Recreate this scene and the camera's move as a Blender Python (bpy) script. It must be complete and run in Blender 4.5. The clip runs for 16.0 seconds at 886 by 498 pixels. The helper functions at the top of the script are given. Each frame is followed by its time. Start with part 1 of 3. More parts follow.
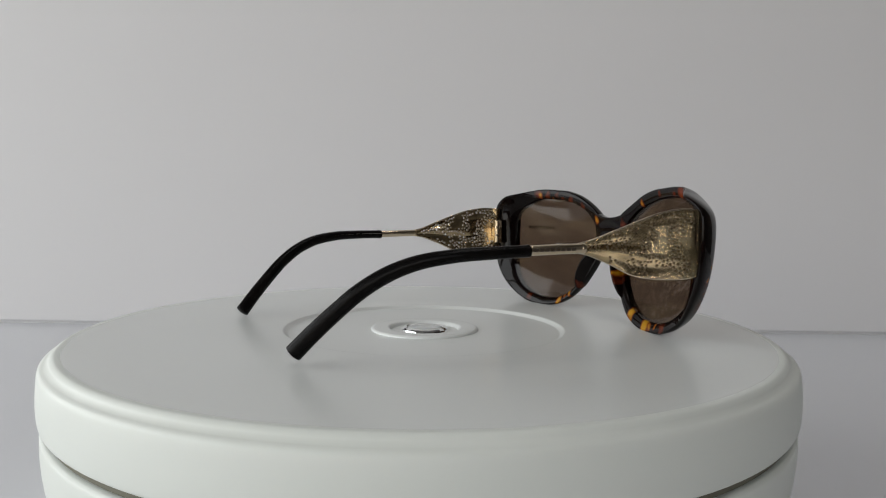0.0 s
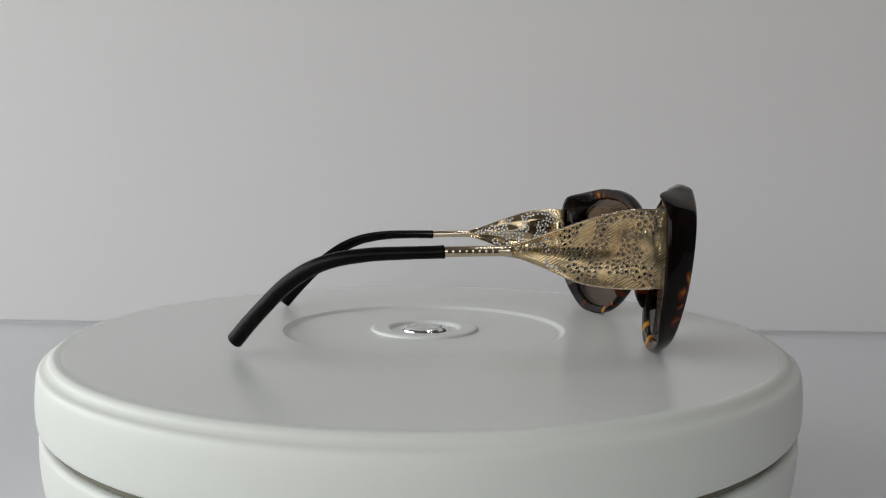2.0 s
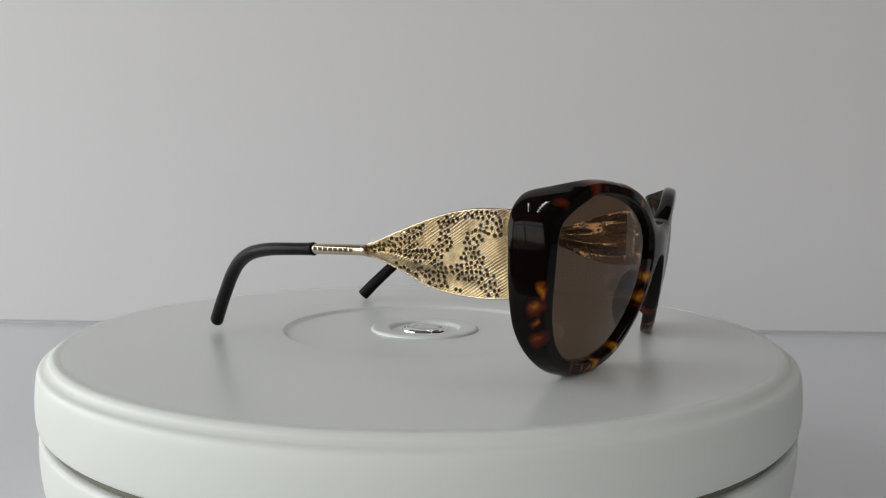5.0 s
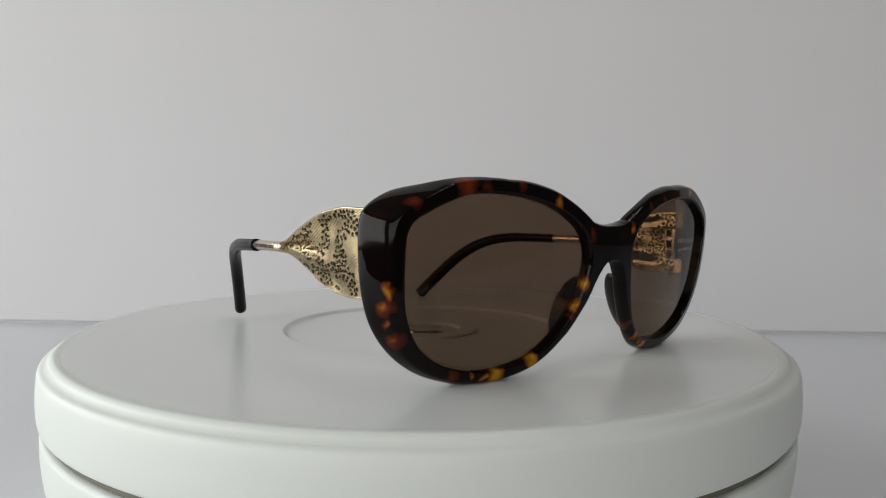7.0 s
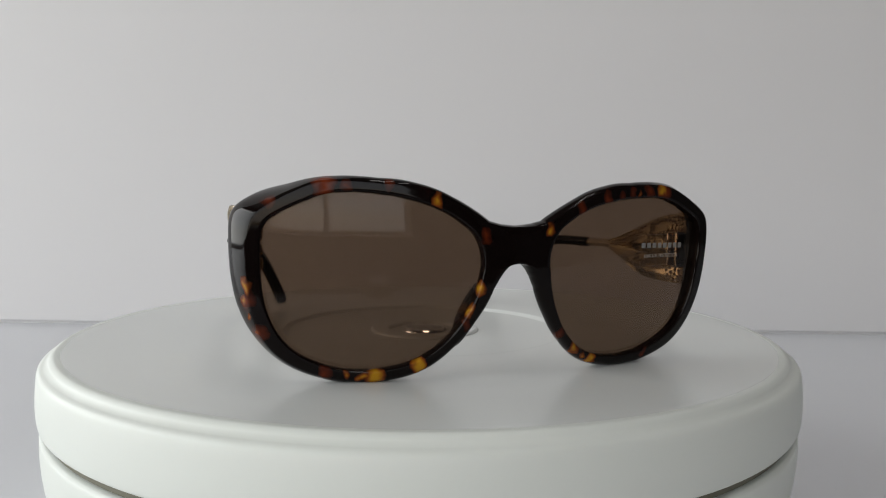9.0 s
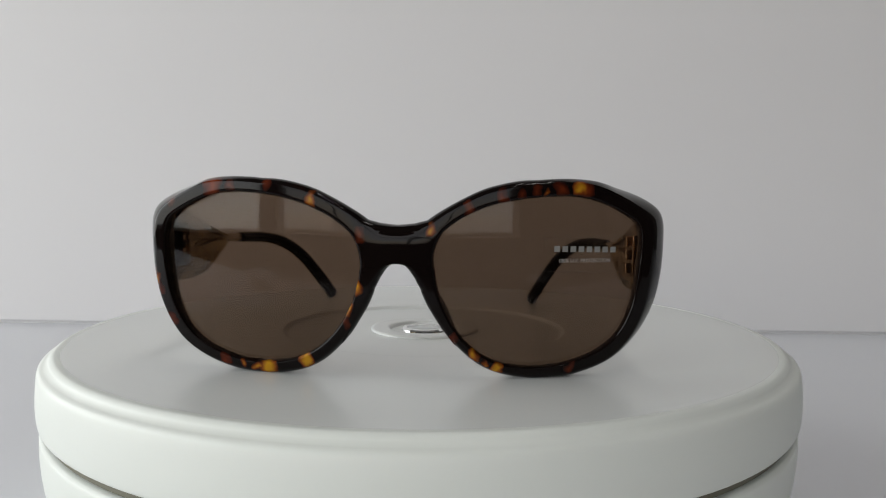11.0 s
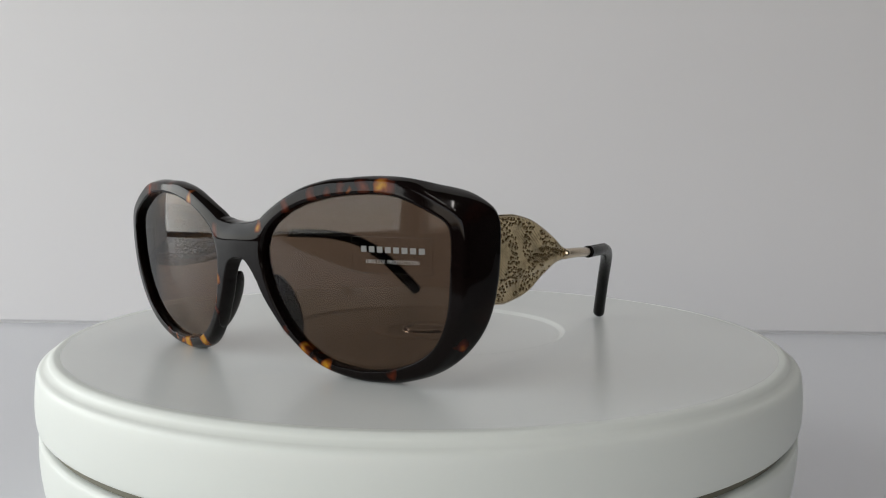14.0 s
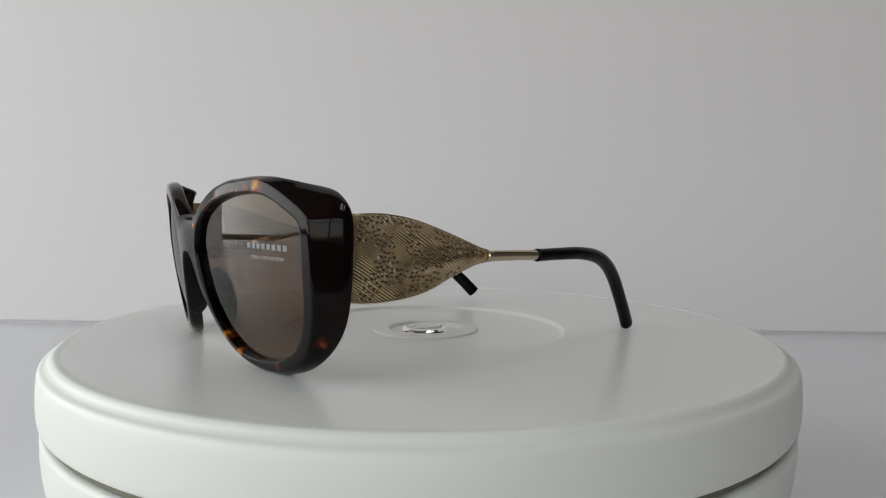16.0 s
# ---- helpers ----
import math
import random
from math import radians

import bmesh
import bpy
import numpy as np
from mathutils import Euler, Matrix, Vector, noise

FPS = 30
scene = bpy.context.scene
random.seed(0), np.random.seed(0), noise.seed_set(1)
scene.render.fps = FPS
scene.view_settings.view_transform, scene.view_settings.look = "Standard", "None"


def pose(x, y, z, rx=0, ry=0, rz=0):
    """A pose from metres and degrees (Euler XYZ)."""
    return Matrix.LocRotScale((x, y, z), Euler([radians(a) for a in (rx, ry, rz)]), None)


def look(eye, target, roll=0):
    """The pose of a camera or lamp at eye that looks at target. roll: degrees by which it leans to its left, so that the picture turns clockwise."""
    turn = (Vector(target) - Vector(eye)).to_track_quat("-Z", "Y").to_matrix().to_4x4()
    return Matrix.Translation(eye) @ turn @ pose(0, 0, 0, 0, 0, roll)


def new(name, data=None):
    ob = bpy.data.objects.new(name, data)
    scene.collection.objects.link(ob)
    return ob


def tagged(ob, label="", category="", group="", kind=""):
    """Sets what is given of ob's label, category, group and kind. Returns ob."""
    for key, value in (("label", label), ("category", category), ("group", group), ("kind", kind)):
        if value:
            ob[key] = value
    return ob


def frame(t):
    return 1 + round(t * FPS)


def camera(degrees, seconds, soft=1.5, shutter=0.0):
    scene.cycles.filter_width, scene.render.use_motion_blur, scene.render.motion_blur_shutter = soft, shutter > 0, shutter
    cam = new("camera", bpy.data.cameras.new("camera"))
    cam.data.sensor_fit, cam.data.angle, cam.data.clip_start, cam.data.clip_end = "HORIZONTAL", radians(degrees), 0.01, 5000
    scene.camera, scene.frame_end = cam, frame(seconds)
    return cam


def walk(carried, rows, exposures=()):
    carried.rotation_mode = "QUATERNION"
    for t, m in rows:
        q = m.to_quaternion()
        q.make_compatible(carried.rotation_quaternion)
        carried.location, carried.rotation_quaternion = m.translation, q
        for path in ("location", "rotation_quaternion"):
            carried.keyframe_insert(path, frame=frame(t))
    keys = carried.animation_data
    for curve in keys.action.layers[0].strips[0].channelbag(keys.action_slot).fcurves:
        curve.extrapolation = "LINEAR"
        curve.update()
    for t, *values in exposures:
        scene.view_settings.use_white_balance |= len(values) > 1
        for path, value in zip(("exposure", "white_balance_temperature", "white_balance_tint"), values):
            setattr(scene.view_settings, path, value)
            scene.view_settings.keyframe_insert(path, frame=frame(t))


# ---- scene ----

# camera: a phone standing still before a motorised display turntable
MM = 0.001
EYE = Vector((0.0, -0.260, 0.0460))
YAW, DIP, ROLL = radians(1.461), radians(3.885), 0.568
GAZE = Vector((math.sin(YAW) * math.cos(DIP), math.cos(YAW) * math.cos(DIP), -math.sin(DIP)))
cam = camera(64.59, 16.0, soft=1.1)
walk(cam, [(0.0, look(EYE, EYE + GAZE, ROLL)), (16.0, look(EYE, EYE + GAZE, ROLL))],
     exposures=[(0.0, -0.05), (3.5, -0.08), (6.5, 0.05), (8.5, 0.11), (12.5, 0.12), (16.0, 0.08)])

# the turntable's turn: about ten and a half degrees a second, clockwise from above
SPEED = -10.549
MID = Vector((0.02872, -0.05725, 0.0))   # between the hinges, at 8 s
HEADING = 27.477                          # the frame's own turn at 8 s


def turn_at(t):
    return SPEED * (t - 8.0)


# ------------------------------------------------------------------ light
world = bpy.data.worlds.new("world")
scene.world = world
world.use_nodes = True
wn = world.node_tree.nodes
sky = wn.new("ShaderNodeTexSky")
sky.sky_type, sky.sun_disc = "NISHITA", False
sky.sun_elevation, sky.sun_rotation = radians(35), radians(200)
wn["Background"].inputs["Strength"].default_value = 0.08
world.node_tree.links.new(sky.outputs[0], wn["Background"].inputs["Color"])


def area_lamp(name, place, target, sx, sy, watts, colour):
    data = bpy.data.lights.new(name, "AREA")
    data.shape, data.size, data.size_y, data.energy, data.color = "RECTANGLE", sx, sy, watts, colour
    ob = new(name, data)
    ob.matrix_world = look(place, target)
    return ob


area_lamp("window_light", (-1.93, -0.65, 0.60), (0.0, -0.65, 0.55), 3.0, 1.4, 47.0, (0.985, 1.0, 0.975))
area_lamp("rear_window_light", (-0.60, -2.64, 0.55), (-0.60, 0.0, 0.55), 2.6, 1.3, 16.0, (1.0, 0.985, 0.985))
for shift in (-0.11, 0.11):
    area_lamp("ceiling_tube", (0.30 + shift, -0.35, 1.57), (0.30 + shift, -0.35, 0.0), 0.016, 1.10, 2.0, (1.0, 0.97, 0.94))


# ------------------------------------------------------------------ helpers
def obj_mesh(name, verts, faces, material, smooth=True):
    me = bpy.data.meshes.new(name)
    me.from_pydata([tuple(v) for v in verts], [], [tuple(f) for f in faces])
    me.materials.append(material)
    if smooth:
        me.polygons.foreach_set("use_smooth", [True] * len(me.polygons))
    me.update()
    return me


def part(name, bm, material, parent=None, label="", smooth=True):
    """Links a bmesh, or a mesh, as one object under a thing or under a part."""
    if isinstance(bm, bmesh.types.BMesh):
        bmesh.ops.recalc_face_normals(bm, faces=bm.faces[:])
        me = bpy.data.meshes.new(name)
        bm.to_mesh(me)
        bm.free()
        me.materials.append(material)
        if smooth:
            me.polygons.foreach_set("use_smooth", [True] * len(me.polygons))
            me.set_sharp_from_angle(angle=radians(48))
    else:
        me = bm
    ob = new(name, me)
    if parent is not None:
        ob.parent = parent
    if label:
        tagged(ob, label)
    return ob


def box_bm(x0, x1, y0, y1, z0, z1, bevel=0.0, bm=None):
    bm = bm or bmesh.new()
    made = bmesh.ops.create_cube(bm, size=1.0)["verts"]
    for v in made:
        v.co = Vector((x0 + (v.co.x + 0.5) * (x1 - x0), y0 + (v.co.y + 0.5) * (y1 - y0), z0 + (v.co.z + 0.5) * (z1 - z0)))
    if bevel > 0:
        edges = list({e for v in made for e in v.link_edges})
        bmesh.ops.bevel(bm, geom=edges, offset=bevel, segments=3, affect="EDGES", profile=0.5)
    return bm


def lathe(profile, steps=160):
    """A turned body: profile rows are (radius, height) in millimetres."""
    verts, faces = [], []
    for r, z in profile:
        for k in range(steps):
            a = 2 * math.pi * k / steps
            verts.append((r * MM * math.cos(a), r * MM * math.sin(a), z * MM))
    for i in range(len(profile) - 1):
        for k in range(steps):
            m = (k + 1) % steps
            faces.append((i * steps + k, (i + 1) * steps + k, (i + 1) * steps + m, i * steps + m))
    bm = bmesh.new()
    vs = [bm.verts.new(v) for v in verts]
    for f in faces:
        bm.faces.new([vs[k] for k in f])
    bmesh.ops.remove_doubles(bm, verts=bm.verts[:], dist=1e-6)
    return bm


def smooth_rows(rows, n):
    """A Catmull-Rom curve through rows of numbers, n steps between two rows."""
    p = np.array(rows, float)
    p = np.vstack([2 * p[0] - p[1], p, 2 * p[-1] - p[-2]])
    out = []
    for i in range(1, len(p) - 2):
        for k in range(n):
            t = k / n
            out.append(0.5 * (2 * p[i] + (p[i + 1] - p[i - 1]) * t + (2 * p[i - 1] - 5 * p[i] + 4 * p[i + 1] - p[i + 2]) * t * t
                              + (3 * p[i] - p[i - 1] - 3 * p[i + 1] + p[i + 2]) * t ** 3))
    out.append(p[-2])
    return np.array(out)


def sweep(rows, ring=20, cap=3, dome=0.6):
    """A rounded rod along rows of (x, y, z, half width, half height) in millimetres, with domed ends."""
    rows = [np.array(r, float) for r in rows]
    first, last = rows[0], rows[-1]
    d0 = (rows[1] - rows[0])[:3]
    d1 = (rows[-1] - rows[-2])[:3]
    d0, d1 = d0 / np.linalg.norm(d0), d1 / np.linalg.norm(d1)
    head_rows, tail_rows = [], []
    for k in range(cap):
        s = math.sin((k + 0.35) / cap * math.pi / 2)
        c = math.cos((k + 0.35) / cap * math.pi / 2)
        head_rows.append(np.r_[first[:3] - d0 * c * first[4] * 0.35, first[3] * s, first[4] * s])
        tail_rows.append(np.r_[last[:3] + d1 * c * last[4] * dome, last[3] * s, last[4] * s])
    rows = head_rows + rows + tail_rows[::-1]
    bm, loops = bmesh.new(), []
    for i, r in enumerate(rows):
        a, b = rows[max(i - 1, 0)][:3], rows[min(i + 1, len(rows) - 1)][:3]
        d = Vector(b - a).normalized()
        side = d.cross(Vector((0, 0, 1))).normalized()
        up = side.cross(d)
        loops.append([bm.verts.new((Vector(r[:3]) + side * math.cos(t) * r[3] + up * math.sin(t) * r[4]) * MM)
                      for t in (2 * math.pi * k / ring for k in range(ring))])
    for p, q in zip(loops, loops[1:]):
        for k in range(ring):
            bm.faces.new((p[k], p[(k + 1) % ring], q[(k + 1) % ring], q[k]))
    bm.faces.new(loops[0][::-1])
    bm.faces.new(loops[-1])
    return bm


# ------------------------------------------------------------------ materials
def material(name, colour, rough=0.5, metal=0.0, coat=0.0):
    m = bpy.data.materials.new(name)
    m.use_nodes = True
    b = m.node_tree.nodes["Principled BSDF"]
    b.inputs["Base Color"].default_value = (*colour, 1)
    b.inputs["Roughness"].default_value = rough
    b.inputs["Metallic"].default_value = metal
    b.inputs["Coat Weight"].default_value = coat
    b.inputs["Coat Roughness"].default_value = 0.04
    return m, m.node_tree, b


def node(tree, kind, **inputs):
    n = tree.nodes.new(kind)
    for key, value in inputs.items():
        n.inputs[key.replace("_", " ")].default_value = value
    return n


def math_node(tree, op, a, b=None, clamp=False):
    n = tree.nodes.new("ShaderNodeMath")
    n.operation, n.use_clamp = op, clamp
    for k, v in enumerate((a, b)):
        if v is None:
            continue
        if isinstance(v, (int, float)):
            n.inputs[k].default_value = v
        else:
            tree.links.new(v, n.inputs[k])
    return n.outputs[0]


def mix_colour(tree, factor, a, b):
    n = tree.nodes.new("ShaderNodeMix")
    n.data_type = "RGBA"
    if isinstance(factor, (int, float)):
        n.inputs[0].default_value = factor
    else:
        tree.links.new(factor, n.inputs[0])
    for k, v in ((6, a), (7, b)):
        if isinstance(v, tuple):
            n.inputs[k].default_value = (*v, 1)
        else:
            tree.links.new(v, n.inputs[k])
    return n.outputs[2]


def object_noise(tree, scale, detail=3.0, stretch=None):
    co = tree.nodes.new("ShaderNodeTexCoord").outputs["Object"]
    if stretch:
        mp = tree.nodes.new("ShaderNodeMapping")
        mp.inputs["Scale"].default_value = stretch
        tree.links.new(co, mp.inputs[0])
        co = mp.outputs[0]
    n = node(tree, "ShaderNodeTexNoise", Scale=scale, Detail=detail)
    tree.links.new(co, n.inputs["Vector"])
    return n.outputs["Fac"]


def ramp(tree, value, low, high):
    n = tree.nodes.new("ShaderNodeMapRange")
    n.inputs["From Min"].default_value, n.inputs["From Max"].default_value = low, high
    n.interpolation_type = "SMOOTHSTEP"
    tree.links.new(value, n.inputs[0])
    return n.outputs[0]


def bump(tree, b, height, strength, distance):
    n = node(tree, "ShaderNodeBump", Strength=strength, Distance=distance)
    tree.links.new(height, n.inputs["Height"])
    tree.links.new(n.outputs[0], b.inputs["Normal"])
    return n


def plain(name, colour, rough, metal=0.0, coat=0.0, vary=0.06, scale=40.0, fine=900.0, relief=0.00004, gloss_grain=0.08):
    """Paint, plastic or plaster with a cloudy tone and a fine grain."""
    m, tree, b = material(name, colour, rough, metal, coat)
    cloud = object_noise(tree, scale, 4.0)
    dark = tuple(c * (1 - vary) for c in colour)
    tree.links.new(mix_colour(tree, cloud, dark, colour), b.inputs["Base Color"])
    grain = object_noise(tree, fine, 2.0)
    if gloss_grain:
        tree.links.new(math_node(tree, "ADD", math_node(tree, "MULTIPLY", grain, gloss_grain), rough - gloss_grain / 2), b.inputs["Roughness"])
    if relief:
        bump(tree, b, grain, 0.25, relief)
    return m


WHITE_PLASTIC = plain("white_plastic", (0.69, 0.717, 0.68), 0.46, scale=14, vary=0.03, fine=80, relief=0.0, gloss_grain=0.04)
WHITE_MATT = plain("white_satin_plastic", (0.70, 0.72, 0.705), 0.27, scale=9, vary=0.05, relief=0.0, gloss_grain=0.0)
# dark colour that paints the shade between platter and base
GAP_SHADE = plain("painted_gap_shade", (0.13, 0.125, 0.09), 0.6)
BOARD = plain("white_board", (0.613, 0.606, 0.616), 0.55, scale=3.0, vary=0.03, fine=500, relief=0.00003)
TABLE = plain("white_table", (0.66, 0.67, 0.70), 0.22, scale=5.0, vary=0.04, fine=700)
# dark grey, so the unseen room gives polished parts little to reflect
DARK_PLASTER = plain("dark_room_plaster", (0.14, 0.135, 0.13), 0.8, scale=2.0)
FLOORING = plain("grey_floor", (0.16, 0.14, 0.12), 0.5, scale=3.0)
WINDOW_PAINT = plain("window_paint", (0.8, 0.8, 0.78), 0.4)
GOLD = plain("pale_gold", (0.60, 0.50, 0.37), 0.20, metal=1.0, scale=300, fine=4000, vary=0.12, relief=0.0)
PRINT = plain("pale_print", (0.28, 0.28, 0.27), 0.5)
FILM = plain("film_edge", (0.042, 0.038, 0.034), 0.25)
BLOCK_PRINT = plain("pale_block_print", (0.17, 0.17, 0.165), 0.5)
WORN_PRINT = plain("worn_print", (0.16, 0.15, 0.14), 0.5)
ENGRAVED = plain("engraved_fill", (0.035, 0.024, 0.014), 0.6)
# darker copy of the gold, with the shade inside the holes in its colour
HOLE_SHADE = plain("hole_shade_gold", (0.24, 0.175, 0.10), 0.42, metal=1.0, scale=400, vary=0.3, relief=0.0)
THREAD = plain("dark_thread", (0.03, 0.022, 0.02), 0.7, scale=900)

# spots of the tortoiseshell: across and up from the middle, and their half width, in millimetres
AMBER = ((-35.6, 1.2, 2.9), (-38.6, 1.2, 1.5), (-24.6, 3.7, 2.3), (-42.4, 1.8, 1.2), (25.4, 2.4, 1.9), (19.6, 6.0, 1.7), (22.2, 4.4, 1.2), (-22.0, 46.3, 1.7), (45.8, 49.7, 1.9),
         (-10.6, 24.8, 1.9), (-12.4, 18.6, 1.6), (8.5, 39.2, 1.7), (63.5, 9.8, 1.6), (37.5, 48.2, 0.9), (-66.8, 25.0, 1.5), (-67.8, 21.4, 1.3), (-66.0, 17.6, 1.1), (-64.0, 12.6, 0.8))
RUSSET = ((-48.8, 50.1, 3.2), (-43.6, 49.7, 1.6), (-33.4, 50.0, 1.7), (-61.2, 45.8, 1.7), (-66.2, 47.8, 1.4), (-9.2, 37.2, 1.8), (18.2, 44.0, 1.9), (26.5, 47.0, 1.9),
          (31.4, 47.8, 1.3), (41.0, 49.2, 2.0), (47.6, 49.7, 2.2), (35.0, 49.4, 1.4), (-47.7, 1.8, 1.9), (-64.2, 12.2, 2.5), (-66.8, 21.5, 2.2), (64.0, 10.3, 2.6), (44.6, 2.4, 1.6),
          (-58.4, 26.0, 1.0), (-13.6, 15.6, 1.5), (14.0, 10.5, 1.6))


def tortoiseshell():
    m, tree, b = material("tortoiseshell", (0.01, 0.006, 0.004), 0.06)
    b.inputs["Specular IOR Level"].default_value = 0.14
    co = tree.nodes.new("ShaderNodeTexCoord").outputs["Object"]
    wob = node(tree, "ShaderNodeTexNoise", Scale=240.0, Detail=2.0)
    tree.links.new(co, wob.inputs["Vector"])
    shift = tree.nodes.new("ShaderNodeVectorMath")
    shift.operation = "MULTIPLY_ADD"
    shift.inputs[1].default_value = (0.0040, 0.0, 0.0040)
    tree.links.new(wob.outputs["Color"], shift.inputs[0])
    flat = tree.nodes.new("ShaderNodeVectorMath")
    flat.operation = "MULTIPLY_ADD"
    flat.inputs[1].default_value, flat.inputs[2].default_value = (1.0, 0.0, 0.75), (-0.0020, 0.0, -0.0020)
    tree.links.new(co, flat.inputs[0])
    tree.links.new(flat.outputs[0], shift.inputs[2])

    # the spots lie in the front layer of the sheet and end on its flanks
    axes = tree.nodes.new("ShaderNodeSeparateXYZ")
    tree.links.new(co, axes.inputs[0])
    px, py, pz = axes.outputs
    wrap = math_node(tree, "MULTIPLY", math_node(tree, "MULTIPLY", px, px), 2.6)
    rise = math_node(tree, "SUBTRACT", pz, 0.025)
    arch = math_node(tree, "MULTIPLY", math_node(tree, "MULTIPLY", rise, rise), 4.0)
    face = math_node(tree, "ADD", math_node(tree, "ADD", wrap, arch), math_node(tree, "MULTIPLY", pz, -0.14))
    depth = math_node(tree, "SUBTRACT", math_node(tree, "ADD", py, 0.0176), face)
    flank = ramp(tree, wrap, 0.0070, 0.0094)
    front_only = math_node(tree, "SUBTRACT", 1.0, math_node(tree, "MULTIPLY", flank, ramp(tree, depth, 0.0014, 0.0036)))

    def mask(spots, soft):
        total = None
        for x, z, r in spots:
            d = tree.nodes.new("ShaderNodeVectorMath")
            d.operation = "DISTANCE"
            d.inputs[1].default_value = (x * MM, 0.0, z * 0.75 * MM)
            tree.links.new(shift.outputs[0], d.inputs[0])
            v = math_node(tree, "DIVIDE", math_node(tree, "SUBTRACT", r * MM, d.outputs["Value"]), soft, True)
            total = v if total is None else math_node(tree, "MAXIMUM", total, v)
        return math_node(tree, "MULTIPLY", total, front_only)
    flecks = ramp(tree, object_noise(tree, 120.0, 4.0, (1.0, 0.6, 0.7)), 0.60, 0.74)
    tone = mix_colour(tree, math_node(tree, "MULTIPLY", flecks, 0.18), (0.0035, 0.002, 0.0018), (0.030, 0.006, 0.003))
    tone = mix_colour(tree, mask(RUSSET, 0.0028), tone, (0.125, 0.020, 0.005))
    amber = mask(AMBER, 0.0022)
    tone = mix_colour(tree, ramp(tree, amber, 0.0, 0.45), tone, (0.15, 0.036, 0.006))
    tone = mix_colour(tree, ramp(tree, amber, 0.25, 0.85), tone, (0.34, 0.17, 0.009))
    tree.links.new(tone, b.inputs["Base Color"])
    return m


def leather():
    """Black leather, finely grained, creased and a little worn."""
    m, tree, b = material("black_leather", (0.005, 0.004, 0.004), 0.26)
    b.inputs["Specular IOR Level"].default_value = 0.08
    cells = node(tree, "ShaderNodeTexVoronoi", Scale=1900.0)
    tree.links.new(tree.nodes.new("ShaderNodeTexCoord").outputs["Object"], cells.inputs["Vector"])
    crease = object_noise(tree, 420.0, 3.0, (1.0, 0.35, 1.0))
    height = math_node(tree, "ADD", math_node(tree, "MULTIPLY", cells.outputs["Distance"], 0.25), crease)
    bump(tree, b, height, 0.30, 0.00035)
    wear = ramp(tree, object_noise(tree, 160, 4.0), 0.45, 0.8)
    tree.links.new(mix_colour(tree, wear, (0.003, 0.0026, 0.0026), (0.007, 0.0055, 0.005)), b.inputs["Base Color"])
    return m


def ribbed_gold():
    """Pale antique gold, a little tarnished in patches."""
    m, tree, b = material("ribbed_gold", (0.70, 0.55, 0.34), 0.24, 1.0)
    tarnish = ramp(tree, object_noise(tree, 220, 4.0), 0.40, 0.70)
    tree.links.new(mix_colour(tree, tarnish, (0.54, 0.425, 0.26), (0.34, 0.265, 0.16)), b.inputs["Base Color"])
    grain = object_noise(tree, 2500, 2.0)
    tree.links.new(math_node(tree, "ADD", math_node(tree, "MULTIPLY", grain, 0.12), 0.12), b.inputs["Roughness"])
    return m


def tinted_lens():
    m = bpy.data.materials.new("brown_tinted_lens")
    m.use_nodes = True
    tree = m.node_tree
    tree.nodes.remove(tree.nodes["Principled BSDF"])
    clear = node(tree, "ShaderNodeBsdfTransparent", Color=(0.365, 0.297, 0.245, 1))
    gloss = node(tree, "ShaderNodeBsdfGlossy", Roughness=0.03)
    facing = node(tree, "ShaderNodeLayerWeight", Blend=0.5)
    fres = math_node(tree, "ADD", math_node(tree, "MULTIPLY", math_node(tree, "POWER", facing.outputs["Facing"], 4.0), 0.55), 0.018)
    mix = tree.nodes.new("ShaderNodeMixShader")
    tree.links.new(fres, mix.inputs[0])
    tree.links.new(clear.outputs[0], mix.inputs[1])
    tree.links.new(gloss.outputs[0], mix.inputs[2])
    tree.links.new(mix.outputs[0], tree.nodes["Material Output"].inputs["Surface"])
    return m


def clear_plastic(name, tint):
    m, tree, b = material(name, tint, 0.06)
    b.inputs["Transmission Weight"].default_value = 0.55
    b.inputs["IOR"].default_value = 1.49
    return m


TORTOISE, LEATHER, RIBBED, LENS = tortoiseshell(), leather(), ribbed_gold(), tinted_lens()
CLEAR = clear_plastic("clear_acrylic", (0.93, 0.96, 0.95))
CHROME = plain("bright_chrome", (0.90, 0.91, 0.91), 0.10, metal=1.0, scale=300, vary=0.05, relief=0.0)

# ------------------------------------------------------------------ the room
TABLE_Z = -0.0755


